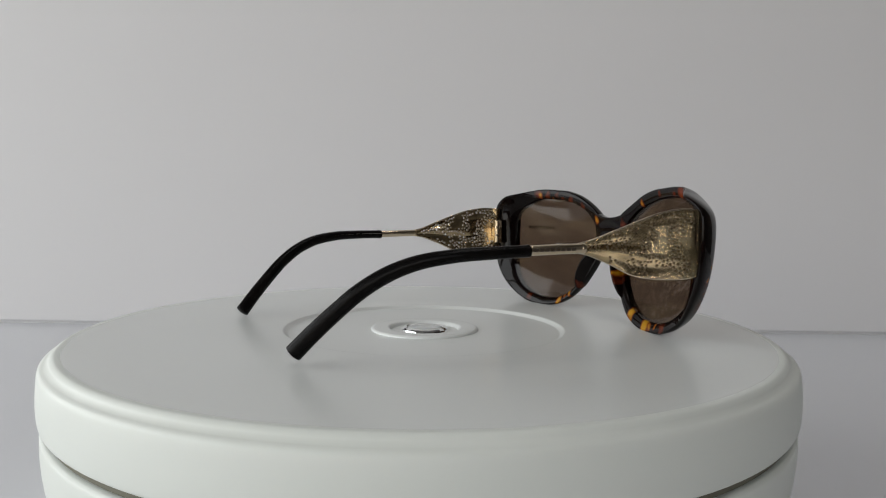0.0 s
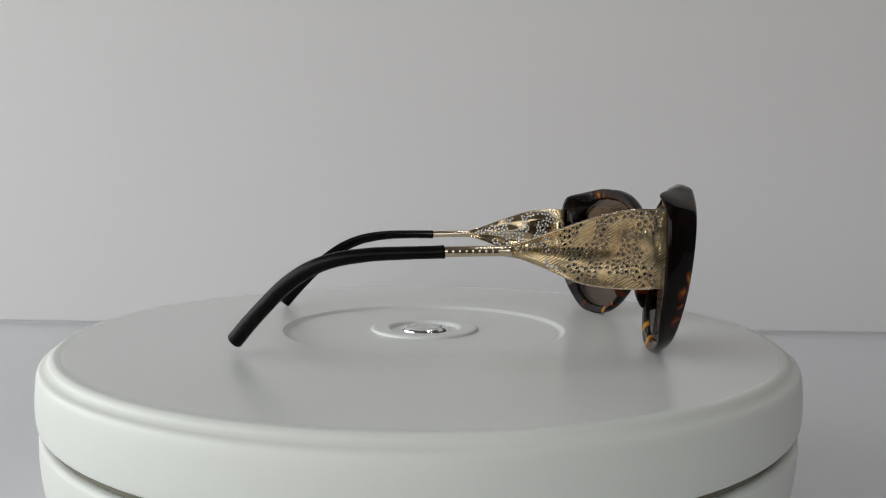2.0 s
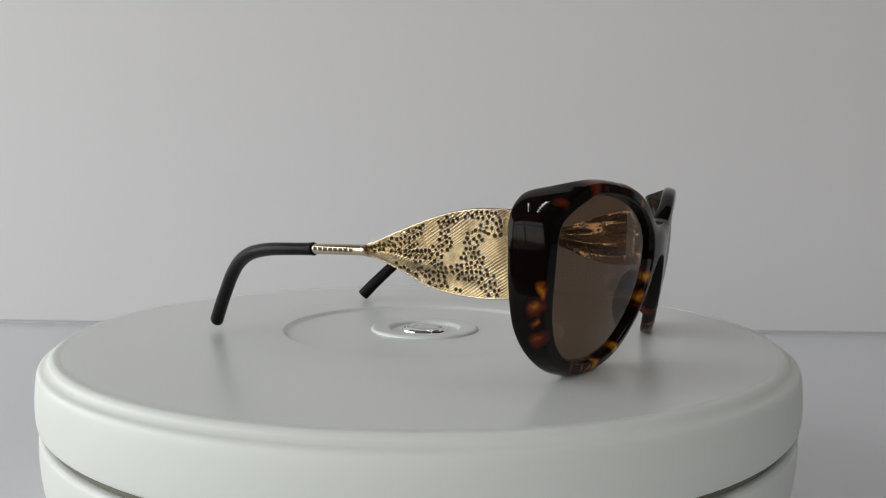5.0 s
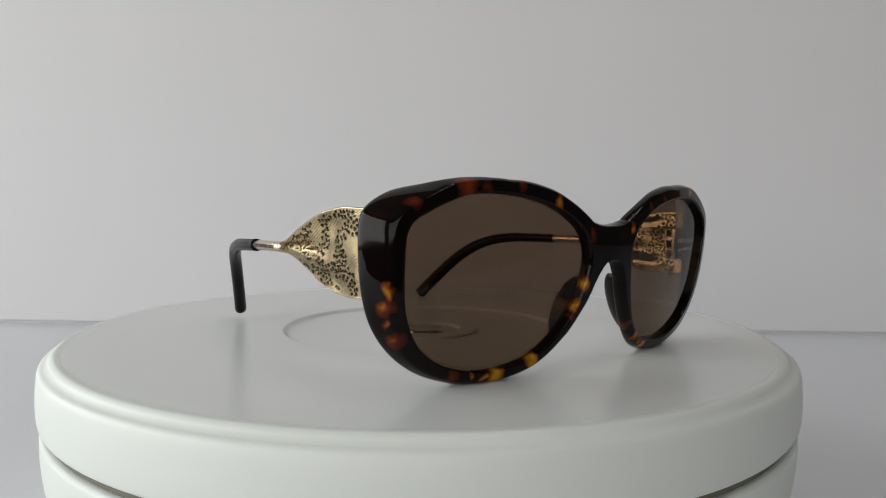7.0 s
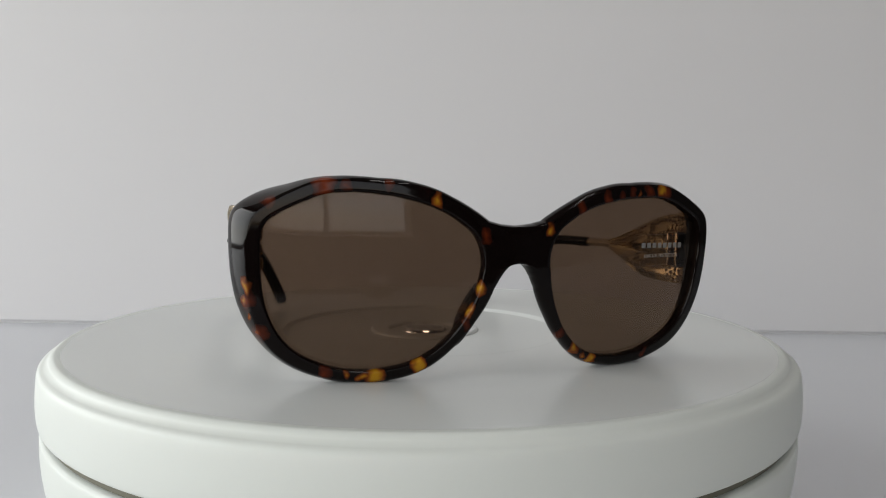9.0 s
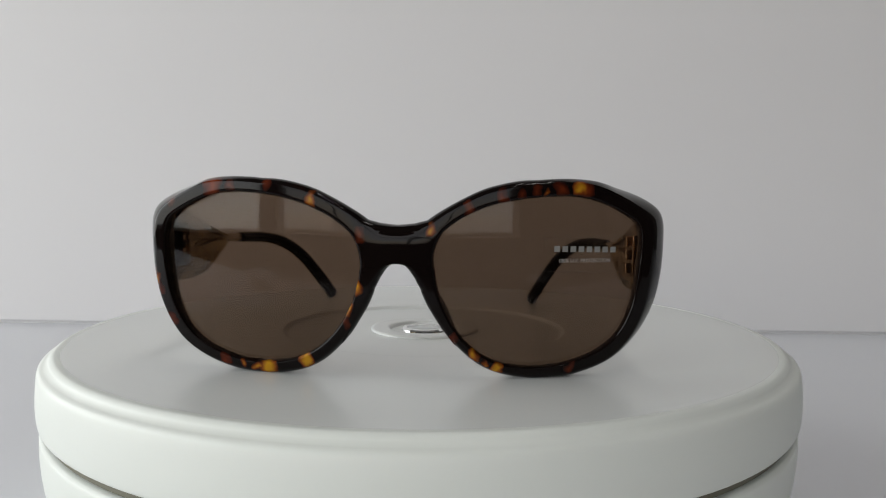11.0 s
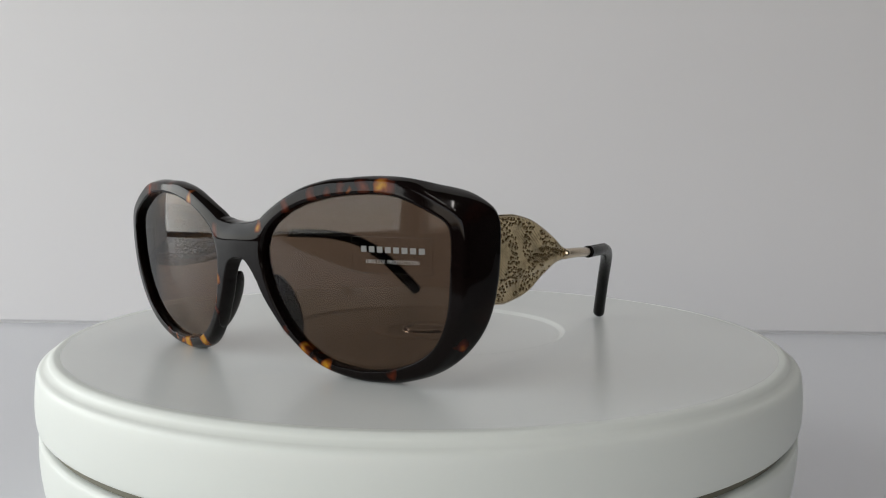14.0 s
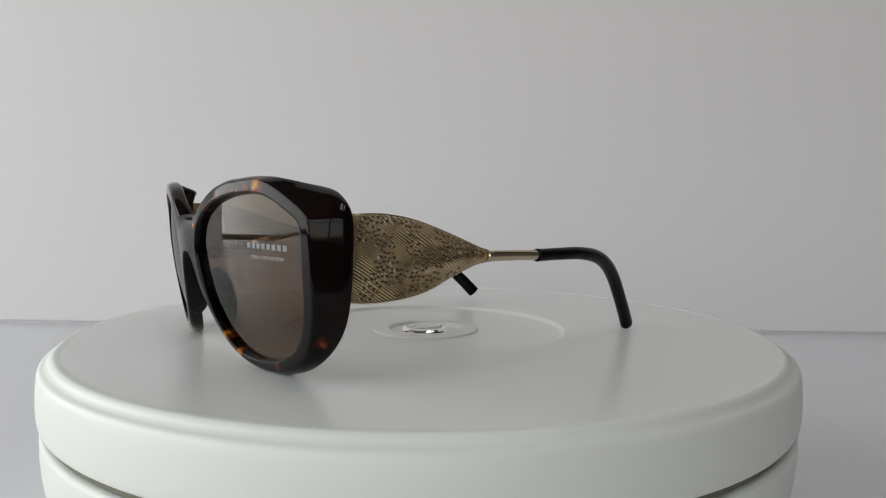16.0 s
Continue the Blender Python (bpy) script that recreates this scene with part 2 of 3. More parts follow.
def room():
    floor = part("floor", box_bm(-2.0, 2.0, -2.6, 1.6, -0.85, -0.80), FLOORING, smooth=False)
    tagged(floor, "grey floor of the room under the table", "floor", kind="structure")
    # ceiling and walls are an added, unseen shell, kept dark for black reflections
    ceiling = part("ceiling", box_bm(-2.0, 2.0, -2.6, 1.6, 1.60, 1.70), DARK_PLASTER, smooth=False)
    tagged(ceiling, "plain dark grey ceiling, unseen, added to dim reflections", "ceiling", kind="structure")
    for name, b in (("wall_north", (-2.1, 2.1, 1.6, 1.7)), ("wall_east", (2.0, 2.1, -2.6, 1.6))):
        tagged(part(name, box_bm(*b, -0.85, 1.70), DARK_PLASTER, smooth=False), "plain dark grey wall, unseen, added to dim reflections", "wall", kind="structure")
    bm = box_bm(-2.1, -1.95, -2.7, -2.6, -0.85, 1.70)
    box_bm(0.75, 2.1, -2.7, -2.6, -0.85, 1.70, bm=bm)
    box_bm(-1.95, 0.75, -2.7, -2.6, -0.85, -0.15, bm=bm)
    box_bm(-1.95, 0.75, -2.7, -2.6, 1.25, 1.70, bm=bm)
    tagged(part("wall_south", bm, DARK_PLASTER, smooth=False), "unseen dark grey wall with a wide window opening facing the table", "wall", kind="structure")
    win = tagged(new("window_2"), "wide white painted window with bars", "window", kind="structure")
    win.location = (-0.60, -2.565, -0.15)
    for name, b in (("window_sill", (-1.38, 1.38, -0.034, 0.09, -0.03, 0.0)), ("window_frame", (-1.36, -1.29, -0.034, 0.03, 0.001, 1.40)),
                    ("window_frame", (1.29, 1.36, -0.034, 0.03, 0.001, 1.40)), ("window_frame", (-1.289, 1.289, -0.034, 0.03, 1.34, 1.40)),
                    ("mullion", (-0.46, -0.40, -0.034, 0.02, 0.001, 1.339)), ("mullion", (0.40, 0.46, -0.034, 0.02, 0.001, 1.339)),
                    ("transom", (-1.289, -0.461, -0.030, 0.016, 0.90, 0.94)), ("transom", (-0.399, 0.399, -0.030, 0.016, 0.90, 0.94)), ("transom", (0.461, 1.289, -0.030, 0.016, 0.90, 0.94))):
        part(name, box_bm(*b, bevel=0.004), WINDOW_PAINT, win, smooth=False)
    # the wall with the window that lights the place
    bm = box_bm(-2.1, -2.0, -2.6, -2.20, -0.85, 1.70)
    box_bm(-2.1, -2.0, 0.90, 1.6, -0.85, 1.70, bm=bm)
    box_bm(-2.1, -2.0, -2.20, 0.90, -0.85, -0.14, bm=bm)
    box_bm(-2.1, -2.0, -2.20, 0.90, 1.35, 1.70, bm=bm)
    tagged(part("wall_west", bm, DARK_PLASTER, smooth=False), "unseen dark grey wall with a wide window opening", "wall", kind="structure")
    win = tagged(new("window_1"), "white painted window with a middle bar", "window", kind="structure")
    win.location = (-2.05, -0.65, -0.14)
    for name, b in (("window_sill", (-0.06, 0.10, -1.56, 1.56, -0.002, 0.028)), ("window_frame", (-0.03, 0.03, -1.548, -1.50, 0.03, 1.488)),
                    ("window_frame", (-0.03, 0.03, 1.50, 1.548, 0.03, 1.488)), ("window_frame", (-0.03, 0.03, -1.50, 1.50, 1.44, 1.488)),
                    ("mullion", (-0.025, 0.025, -0.02, 0.02, 0.03, 1.44))):
        part(name, box_bm(*b, bevel=0.004), WINDOW_PAINT, win, smooth=False)
    # table and white backdrop board
    table = tagged(new("table"), "glossy white table under the turntable", "table")
    table.location = (0, 0, TABLE_Z)
    part("tabletop", box_bm(-1.22, 0.95, -0.30, 0.75, -0.030, 0.0, bevel=0.003), TABLE, table, smooth=False)
    for lx in (-1.15, 0.88):
        for ly in (-0.25, 0.68):
            part("leg", box_bm(lx - 0.025, lx + 0.025, ly - 0.025, ly + 0.025, -0.7245, -0.030, bevel=0.004), TABLE, table, smooth=False)
    board = tagged(new("backdrop_board"), "tall white backdrop board standing on the table", "backdrop")
    board.matrix_world = pose(0.0, 0.4025, TABLE_Z, rz=-2.83)
    part("panel", box_bm(-1.15, 0.85, 0.0, 0.006, 0.0022, 1.05, bevel=0.0016), BOARD, board, smooth=False)
    part("foot_strip", box_bm(-1.15, 0.85, 0.003, 0.006, 0.0, 0.0022), BOARD, board, smooth=False)


room()


# ------------------------------------------------------------------ the turntable
def turntable():
    thing = tagged(new("turntable"), "round white plastic motorised display turntable", "turntable")
    thing.location = (0, 0, TABLE_Z)
    lift = -TABLE_Z / MM
    base_rows = [(121.5, -19.5), (121.8, -21.6), (124.4, -21.9), (125.4, -22.5), (125.8, -23.8), (125.6, -31), (124.2, -40), (121.5, -49), (117.5, -58),
                 (113.0, -66), (110.0, -71), (108.5, -73.5), (107.0, -75.4), (0.01, -75.4)]
    rows = smooth_rows([(r, z + lift) for r, z in base_rows], 3)
    part("base", lathe(rows), WHITE_PLASTIC, thing, "rounded white plastic base")
    # added dark disc: the gap's shade is in its colour
    part("gap_shade_ring", lathe([(0.01, lift - 19.7), (124.0, lift - 19.7), (124.0, lift - 21.5), (0.01, lift - 21.5)]), GAP_SHADE, thing, "dark ring painted as the shade under the platter")
    platter = new("platter")
    platter.parent = thing
    platter.location = (0, 0, lift * MM)
    tagged(platter, "turning white platter with a grooved edge")
    rim = [(119.8, -0.52), (120.5, -0.50), (121.5, -0.54), (122.2, -0.86), (122.75, -1.35), (123.15, -1.90), (123.65, -2.40), (124.2, -2.78), (124.8, -3.05), (125.4, -3.45), (125.9, -4.3),
           (126.25, -6.5), (126.5, -10), (126.6, -14), (126.4, -17.0), (126.0, -18.6), (125.2, -19.3), (124.2, -19.5), (119.0, -19.5)]
    part("rim", lathe(smooth_rows(rim, 3), 220), WHITE_PLASTIC, platter)
    top = [(20.0, -1.70), (49.6, -1.70), (50.2, -1.62), (51.2, -0.80), (51.7, -0.56), (52.2, -0.5), (70, -0.5), (95, -0.5), (119.8, -0.52), (119.8, -4.0), (20.0, -4.0), (20.0, -1.70)]
    part("top_plate", lathe(top, 200), WHITE_MATT, platter, "satin white top with a shallow round recess")
    hub = [(20.0, -2.2), (19.9, -1.3), (19.4, -0.95), (18.7, -0.8), (14.2, -0.8), (13.4, -0.95), (12.8, -1.3), (12.4, -2.0), (12.2, -3.6), (20.0, -3.9)]
    part("hub_ring", lathe(smooth_rows(hub, 3), 96), WHITE_MATT, platter)
    part("hub_floor", lathe([(12.6, -3.7), (12.6, -2.0), (0.01, -2.0), (0.01, -3.7)], 64), WHITE_MATT, platter)
    dome = [(0.01, -0.55), (3.0, -0.6), (5.4, -0.75), (6.2, -1.0), (6.4, -1.95), (0.01, -1.95)]
    part("hub_lens", lathe(smooth_rows(dome, 3), 64), CLEAR, platter, "clear acrylic cap in the hub")
    bezel = [(6.5, -1.98), (6.6, -0.9), (7.0, -0.7), (7.8, -0.95), (8.4, -1.5), (8.6, -1.98)]
    part("hub_bezel", lathe(bezel, 22), CHROME, platter, "faceted sparkling ring round the cap", smooth=False)
    return thing, platter


TURNTABLE, PLATTER = turntable()


# ------------------------------------------------------------------ the sunglasses
# contours of the right-hand half seen from the front: angle about the lens's middle, opening's radius, outer radius
CENTRE = (35.5, 25.0)
ANGLES = (0, 10, 18, 24, 28, 31, 35, 40, 50, 60, 70, 80, 90, 100, 110, 120, 130, 140, 150, 153.6, 155.7, 157.1, 163, 171.2, 171.4, 173.7, 177.2, 182.3, 200, 220, 240, 260, 280, 300, 320, 330, 340, 350)
# the two openings differ a little: keyed by side
OPENING = {-1: (27.4, 28.1, 29.2, 30.3, 30.8, 30.8, 30.0, 28.9, 27.1, 25.9, 24.4, 23.2, 22.5, 22.3, 22.4, 23.1, 24.0, 25.2, 26.6, 26.9, 27.0, 27.0, 27.0, 26.4, 26.3, 26.0, 25.6, 25.1, 23.6, 22.7, 22.3, 21.9, 22.3, 23.8, 25.8, 26.5, 26.8, 27.1),
           1: (26.2, 27.0, 28.4, 29.6, 30.4, 30.5, 29.7, 28.5, 26.8, 25.4, 23.9, 22.7, 22.1, 22.0, 22.3, 23.2, 24.3, 25.7, 27.2, 27.4, 27.5, 27.5, 27.4, 26.5, 26.4, 26.0, 25.7, 25.2, 24.0, 23.6, 23.2, 22.3, 22.3, 23.4, 25.2, 25.7, 25.8, 25.9)}
OUTER = (34.4, 35.6, 37.0, 38.5, 39.1, 38.8, 37.6, 36.1, 32.7, 30.7, 28.8, 27.4, 26.6, 26.8, 27.1, 27.9, 28.7, 30.2, 32.4, 34.7, 36.8, 38.6, 37.3, 35.9, 34.4, 32.7, 31.2, 29.8, 27.4, 26.3, 26.3, 25.8, 26.2, 27.9, 30.6, 31.7, 32.7, 33.6)
STATIONS = np.unique(np.round(np.concatenate([np.arange(0, 360, 2.0), np.arange(146, 157, 0.5), [157.1, 171.2, 171.4], np.arange(172, 184, 0.5)]), 2))


def contour(values, a):
    """The radius at the angles a, softened between the given ones, least at the bridge."""
    k = np.array(ANGLES, float)
    a = np.asarray(a, float) % 360
    sigma = np.where((a > 144) & (a < 184), 0.3, np.where(a < 100, 1.7, 3.0))
    off = np.linspace(-2, 2, 9)
    w = np.exp(-0.5 * off ** 2)
    return sum(wi * np.interp(a + o * sigma, np.r_[k - 360, k, k + 360], np.tile(values, 3)) for o, wi in zip(off, w)) / w.sum()


def front_y(x, z):
    """The front's own surface: gently wrapped round the face and leaning forward at the top."""
    return -17.6 + 0.0026 * x * x - 0.14 * z + 0.004 * (z - 25.0) ** 2 - 0.45 * math.exp(-(x / 7.0) ** 2) + 0.085 * max(0.0, z - 35.5) ** 2 * math.exp(-(x / 7.0) ** 2)


def step(v, lo, hi):
    t = min(max((v - lo) / (hi - lo), 0.0), 1.0)
    return t * t * (3 - 2 * t)


def back_y(x, z, lo=50.0, hi=63.0):
    k = step(abs(x), lo, hi)
    return (front_y(x, z) + 4.3) * (1 - k) + (-0.9 - 0.014 * max(0.0, 18.0 - z) ** 2) * k


def inner_back_y(x, z):
    return back_y(x, z, 57.0, 70.0)


def frame_front():
    bm = bmesh.new()
    outer = contour(OUTER, STATIONS)
    for sign in (-1, 1):
        half_front(bm, sign, contour(OPENING[sign], STATIONS), outer)
    bmesh.ops.remove_doubles(bm, verts=bm.verts[:], dist=0.00002)
    return bm


def half_front(bm, sign, opening, outer):
    """One rim with its half of the bridge, added to bm."""
    rings = []
    for k, deg in enumerate(STATIONS):
        c, s = math.cos(radians(deg)), math.sin(radians(deg))
        bridge = 157.0 <= deg <= 171.25
        lo, ou = opening[k], outer[k]
        if bridge:
            ou = -CENTRE[0] / c
        side = step(math.cos(radians(deg - 12)), 0.25, 0.75)
        inset = 1.4 * (1 - side) + max(1.4, ou - lo - 3.6) * side

        def at(r, y_of, dy, flat=False):
            x, z = CENTRE[0] + r * c, CENTRE[1] + r * s
            if flat:
                x = 0.0
            return bm.verts.new(Vector((sign * x, y_of(x, z) + dy, z)) * MM)
        xo, zo = CENTRE[0] + ou * c, CENTRE[1] + ou * s
        deep = back_y(xo, zo) - front_y(xo, zo)
        xi, zi = CENTRE[0] + lo * c, CENTRE[1] + lo * s
        deep_in = inner_back_y(xi, zi) - front_y(xi, zi)
        rows = [at(lo, front_y, 1.4), at(lo + 0.1, front_y, 0.5), at(lo + 0.45, front_y, 0.05), at(lo + 0.9, front_y, -0.02),
                *[at((lo + 0.9) * (1 - f) + (ou - (0.0 if bridge else inset + 0.2)) * f, front_y, 0.0) for f in (0.33, 0.67)],
                at(ou - (0.0 if bridge else inset + 0.2), front_y, 0.0, False), at(ou - inset + 0.35, front_y, 0.08, False),
                at(ou - (0.25 + 0.12 * side) * inset, front_y, (0.22 + 0.16 * side) * deep, bridge), at(ou - 0.06 * inset * side, front_y, (0.48 + 0.20 * side) * deep, bridge), at(ou, front_y, (0.80 + 0.06 * side) * deep, bridge),
                at(ou - 0.3, front_y, 0.95 * deep, bridge), at(ou - 0.9, back_y, 0.0, False if not bridge else True),
                at(lo + 1.3, inner_back_y, 0.0), at(lo + 0.4, inner_back_y, -0.3), at(lo, front_y, max(deep_in - 1.2, 2.4))]
        if bridge:
            for v in rows[6:8]:
                v.co.x = 0.0
        rings.append(rows)
    n = len(rings[0])
    for k in range(len(rings)):
        p, q = rings[k], rings[(k + 1) % len(rings)]
        for i in range(n):
            vs = (p[i], p[(i + 1) % n], q[(i + 1) % n], q[i])
            if all(abs(v.co.x) < 1e-7 for v in vs):
                continue
            bm.faces.new(vs)


def lens_bm(sign):
    turns = np.arange(0, 360, 4.0)
    opening = contour(OPENING[sign], turns)
    bm = bmesh.new()
    layers = []
    for dy in (1.9, 3.1):
        mid = bm.verts.new(Vector((sign * CENTRE[0], front_y(*CENTRE) + dy, CENTRE[1])) * MM)
        loops = []
        for j in range(1, 13):
            loop = []
            for k, deg in enumerate(turns):
                a = radians(deg)
                r = (opening[k] + 0.25) * j / 12
                x, z = CENTRE[0] + r * math.cos(a), CENTRE[1] + r * math.sin(a)
                bulge = -0.5 * (1 - (j / 12) ** 2)
                loop.append(bm.verts.new(Vector((sign * x, front_y(x, z) + dy + bulge, z)) * MM))
            loops.append(loop)
        m = len(loops[0])
        for k in range(m):
            bm.faces.new((mid, loops[0][k], loops[0][(k + 1) % m]))
            for p, q in zip(loops, loops[1:]):
                bm.faces.new((p[k], p[(k + 1) % m], q[(k + 1) % m], q[k]))
        layers.append(loops[-1])
    m = len(layers[0])
    for k in range(m):
        bm.faces.new((layers[0][k], layers[0][(k + 1) % m], layers[1][(k + 1) % m], layers[1][k]))
    return bm


def lens_surface(x, z):
    dx, dz = abs(x) - CENTRE[0], z - CENTRE[1]
    reach = float(contour(OPENING[1 if x > 0 else -1], [math.degrees(math.atan2(dz, dx))])[0]) + 0.25
    return front_y(x, z) + 1.9 - 0.5 * max(0.0, 1 - (dx * dx + dz * dz) / reach ** 2) - 0.04


# temple plates: along the arm from the hinge, upper edge, lower edge
PLATE = ((-1.7, 44.0, 22.9), (4.0, 44.2, 22.4), (8.6, 44.0, 22.3), (15.6, 42.8, 22.7), (23.0, 40.5, 24.2), (30.6, 37.8, 27.5), (38.3, 35.0, 30.4), (42.6, 33.9, 31.3))
# pierced lace: chains of holes on the plate, as rows of along, up, spread
LACE_REAR = (((38.9, 33.1, 0.7), (35.3, 35.2, 1.1), (30.8, 36.4, 1.5), (26.2, 38.1, 1.2), (23.0, 40.0, 0.8)), ((25.7, 35.6, 0.8), (28.7, 33.7, 0.8), (32.4, 33.6, 0.7)),
             ((24.2, 31.1, 0.7), (24.7, 29.3, 0.8), (23.2, 27.6, 0.8), (20.3, 26.6, 0.9), (17.9, 25.1, 0.9)), ((31.9, 29.4, 0.4), (28.7, 27.5, 0.5), (25.2, 25.6, 0.5), (21.3, 24.8, 0.8)))
LACE_MIDDLE = (((30.3, 33.0, 0.5), (26.2, 32.4, 0.7), (22.2, 32.4, 0.8), (18.4, 33.8, 0.9), (16.3, 36.0, 1.1), (16.5, 38.5, 1.2), (17.5, 40.4, 0.9), (15.6, 41.8, 0.8), (12.9, 42.6, 0.7)),
               ((17.9, 32.6, 0.8), (18.9, 30.1, 1.1), (19.3, 28.2, 0.7)), ((18.9, 28.2, 0.7), (15.6, 28.8, 0.8), (12.4, 27.3, 0.9), (9.2, 27.6, 0.9), (6.2, 28.4, 0.9)), ((14.6, 24.1, 0.5), (12.8, 23.7, 0.5)))
LACE_FRONT = (((11.5, 42.9, 0.5), (8.0, 42.5, 0.8), (4.6, 42.2, 1.2), (3.3, 40.3, 1.2), (2.9, 38.4, 0.8)),
              ((5.0, 39.7, 0.9), (8.0, 37.9, 1.1), (10.6, 36.4, 0.8), (8.8, 34.9, 1.4), (9.7, 32.6, 1.6), (10.6, 30.5, 1.5), (12.4, 28.7, 0.9)),
              ((7.1, 27.7, 1.1), (5.3, 26.2, 1.6), (4.0, 24.4, 1.2), (5.3, 23.4, 0.7)), ((7.1, 32.7, 0.8), (7.9, 30.4, 0.7)))


def lace_holes():
    rng = random.Random(7)
    holes = []
    for chain in LACE_REAR + LACE_MIDDLE + LACE_FRONT:
        for a, b in zip(chain, chain[1:]):
            length = math.hypot(b[0] - a[0], b[1] - a[1])
            tries = int(length * (a[2] + b[2]) * 90) + 60
            for k in range(tries):
                t = rng.random()
                w = 1.2 * (a[2] * (1 - t) + b[2] * t) + 0.1
                y, z = a[0] + (b[0] - a[0]) * t + rng.uniform(-w, w), a[1] + (b[1] - a[1]) * t + rng.uniform(-w, w)
                y -= 1.4 * max(0.0, 1 - y / 13.0)
                r = (0.57 - 0.22 * k / tries) * rng.uniform(0.86, 1.1) * (1.2 if w > 1.6 and k < 12 else 1.0)
                if all(math.hypot(y - h[0], z - h[1]) > r + h[2] + 0.17 for h in holes):
                    holes.append((y, z, r))
    return np.array(holes)


def plate_x(y, v):
    """How far out the plate stands: folded like gathered cloth towards the tube."""
    t = min(max(y / 42.6, 0.0), 1.0)
    swell = math.sin(math.pi * t) ** 0.7
    base = 68.1 + 0.6 * step(y, -1.2, 2.4) - 0.9 * step(y, 2.0, 15.0) - 0.6 * step(y, 30.0, 42.0) + 1.25 * v * swell
    fold = 0.70 * swell * math.cos(v * 5.2 + 2.4 * t) + 0.30 * math.sin(math.pi * t) * math.sin(v * 9.0 - 5.0 * t)
    return base + fold - 0.35 * abs(v) ** 3


def rib(y, z):
    """Fine slanting ribs cast into the plate."""
    return 0.13 * math.sin((0.55 * y + 0.835 * z + 0.5 * math.sin(0.22 * y + 0.31 * z)) * 2 * math.pi / 0.60)


def temple_plate(sign):
    holes = lace_holes()
    rows = smooth_rows(PLATE, 6)
    nu, nv = 470, 236
    ys = np.linspace(-1.7, 42.6, nu)
    up, lo = np.interp(ys, rows[:, 0], rows[:, 1]), np.interp(ys, rows[:, 0], rows[:, 2])
    vv = np.linspace(-1, 1, nv)
    gy = np.repeat(ys[:, None], nv, 1)
    gz = (up[:, None] + lo[:, None]) / 2 + (up - lo)[:, None] / 2 * vv[None, :]
    inside = np.zeros(gy.shape, bool)
    py, pz = gy.copy(), gz.copy()
    edge = np.minimum((up[:, None] - gz), (gz - lo[:, None]))
    for hy, hz, hr in holes:
        d = np.hypot(gy - hy, gz - hz)
        hit = (d < hr) & (edge > 0.45) & (gy > 0.6) & (gy < 41.0)
        inside |= hit
        k = np.where(hit, hr / np.maximum(d, 0.02), 1.0)
        py = np.where(hit, hy + (gy - hy) * k, py)
        pz = np.where(hit, hz + (gz - hz) * k, pz)
    verts, index = [], -np.ones(gy.shape, int)
    faces = []

    def vert(i, j):
        if index[i, j] < 0:
            index[i, j] = len(verts)
            verts.append((sign * (plate_x(gy[i, j], vv[j]) + rib(py[i, j], pz[i, j])) * MM, py[i, j] * MM, pz[i, j] * MM))
        return index[i, j]
    for i in range(nu - 1):
        for j in range(nv - 1):
            if inside[i:i + 2, j:j + 2].all():
                continue
            f = (vert(i, j), vert(i + 1, j), vert(i + 1, j + 1), vert(i, j + 1))
            faces.append(f if sign < 0 else f[::-1])
    # the plate's back, and the walls of its holes and edges
    count = len(verts)
    verts += [(x - sign * (1.75 * MM + rib(y / MM, z / MM) * MM), y, z) for x, y, z in verts]
    loose = {}
    for f in faces:
        for a, b in zip(f, f[1:] + f[:1]):
            if (b, a) in loose:
                del loose[(b, a)]
            else:
                loose[(a, b)] = True
    backs = [tuple(k + count for k in reversed(f)) for f in faces]
    walls = [(b, a, a + count, b + count) for a, b in loose]
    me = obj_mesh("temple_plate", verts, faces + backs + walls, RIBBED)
    # hole and edge walls take the darker gold as painted shade
    me.materials.append(HOLE_SHADE)
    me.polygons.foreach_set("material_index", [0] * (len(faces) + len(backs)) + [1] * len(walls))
    me.set_sharp_from_angle(angle=radians(58))
    return me


ARM = ((66.9, 59.9, 32.2, 1.85, 1.80), (66.8, 61.2, 32.1, 1.80, 1.72), (66.3, 66.0, 31.9, 1.78, 1.70), (65.4, 72.0, 31.6, 1.80, 1.75), (63.6, 80.5, 31.0, 1.85, 1.85), (60.6, 90.5, 29.2, 1.90, 2.0),
       (57.4, 98.5, 25.9, 1.95, 2.15), (54.0, 105.5, 21.0, 2.0, 2.25), (50.9, 111.5, 15.2, 2.0, 2.3), (47.8, 117.5, 8.8, 2.05, 2.4), (45.3, 122.3, 3.2, 2.1, 2.5))
SPLAY = {-1: -0.6, 1: 0.0}
DROP = {-1: 0.0, 1: -1.5}   # one temple hangs a little lower


def arm_rows(sign, n):
    """The leather end's rows; one arm is a little longer and bowed higher."""
    rows = smooth_rows(ARM, n)
    if sign > 0:
        back = rows[:, 1] - 59.9
        rows[:, 1] += 0.034 * back
        rows[:, 2] += 0.9 * np.sin(math.pi * np.clip(back / 62.4, 0.0, 1.0))
    return rows


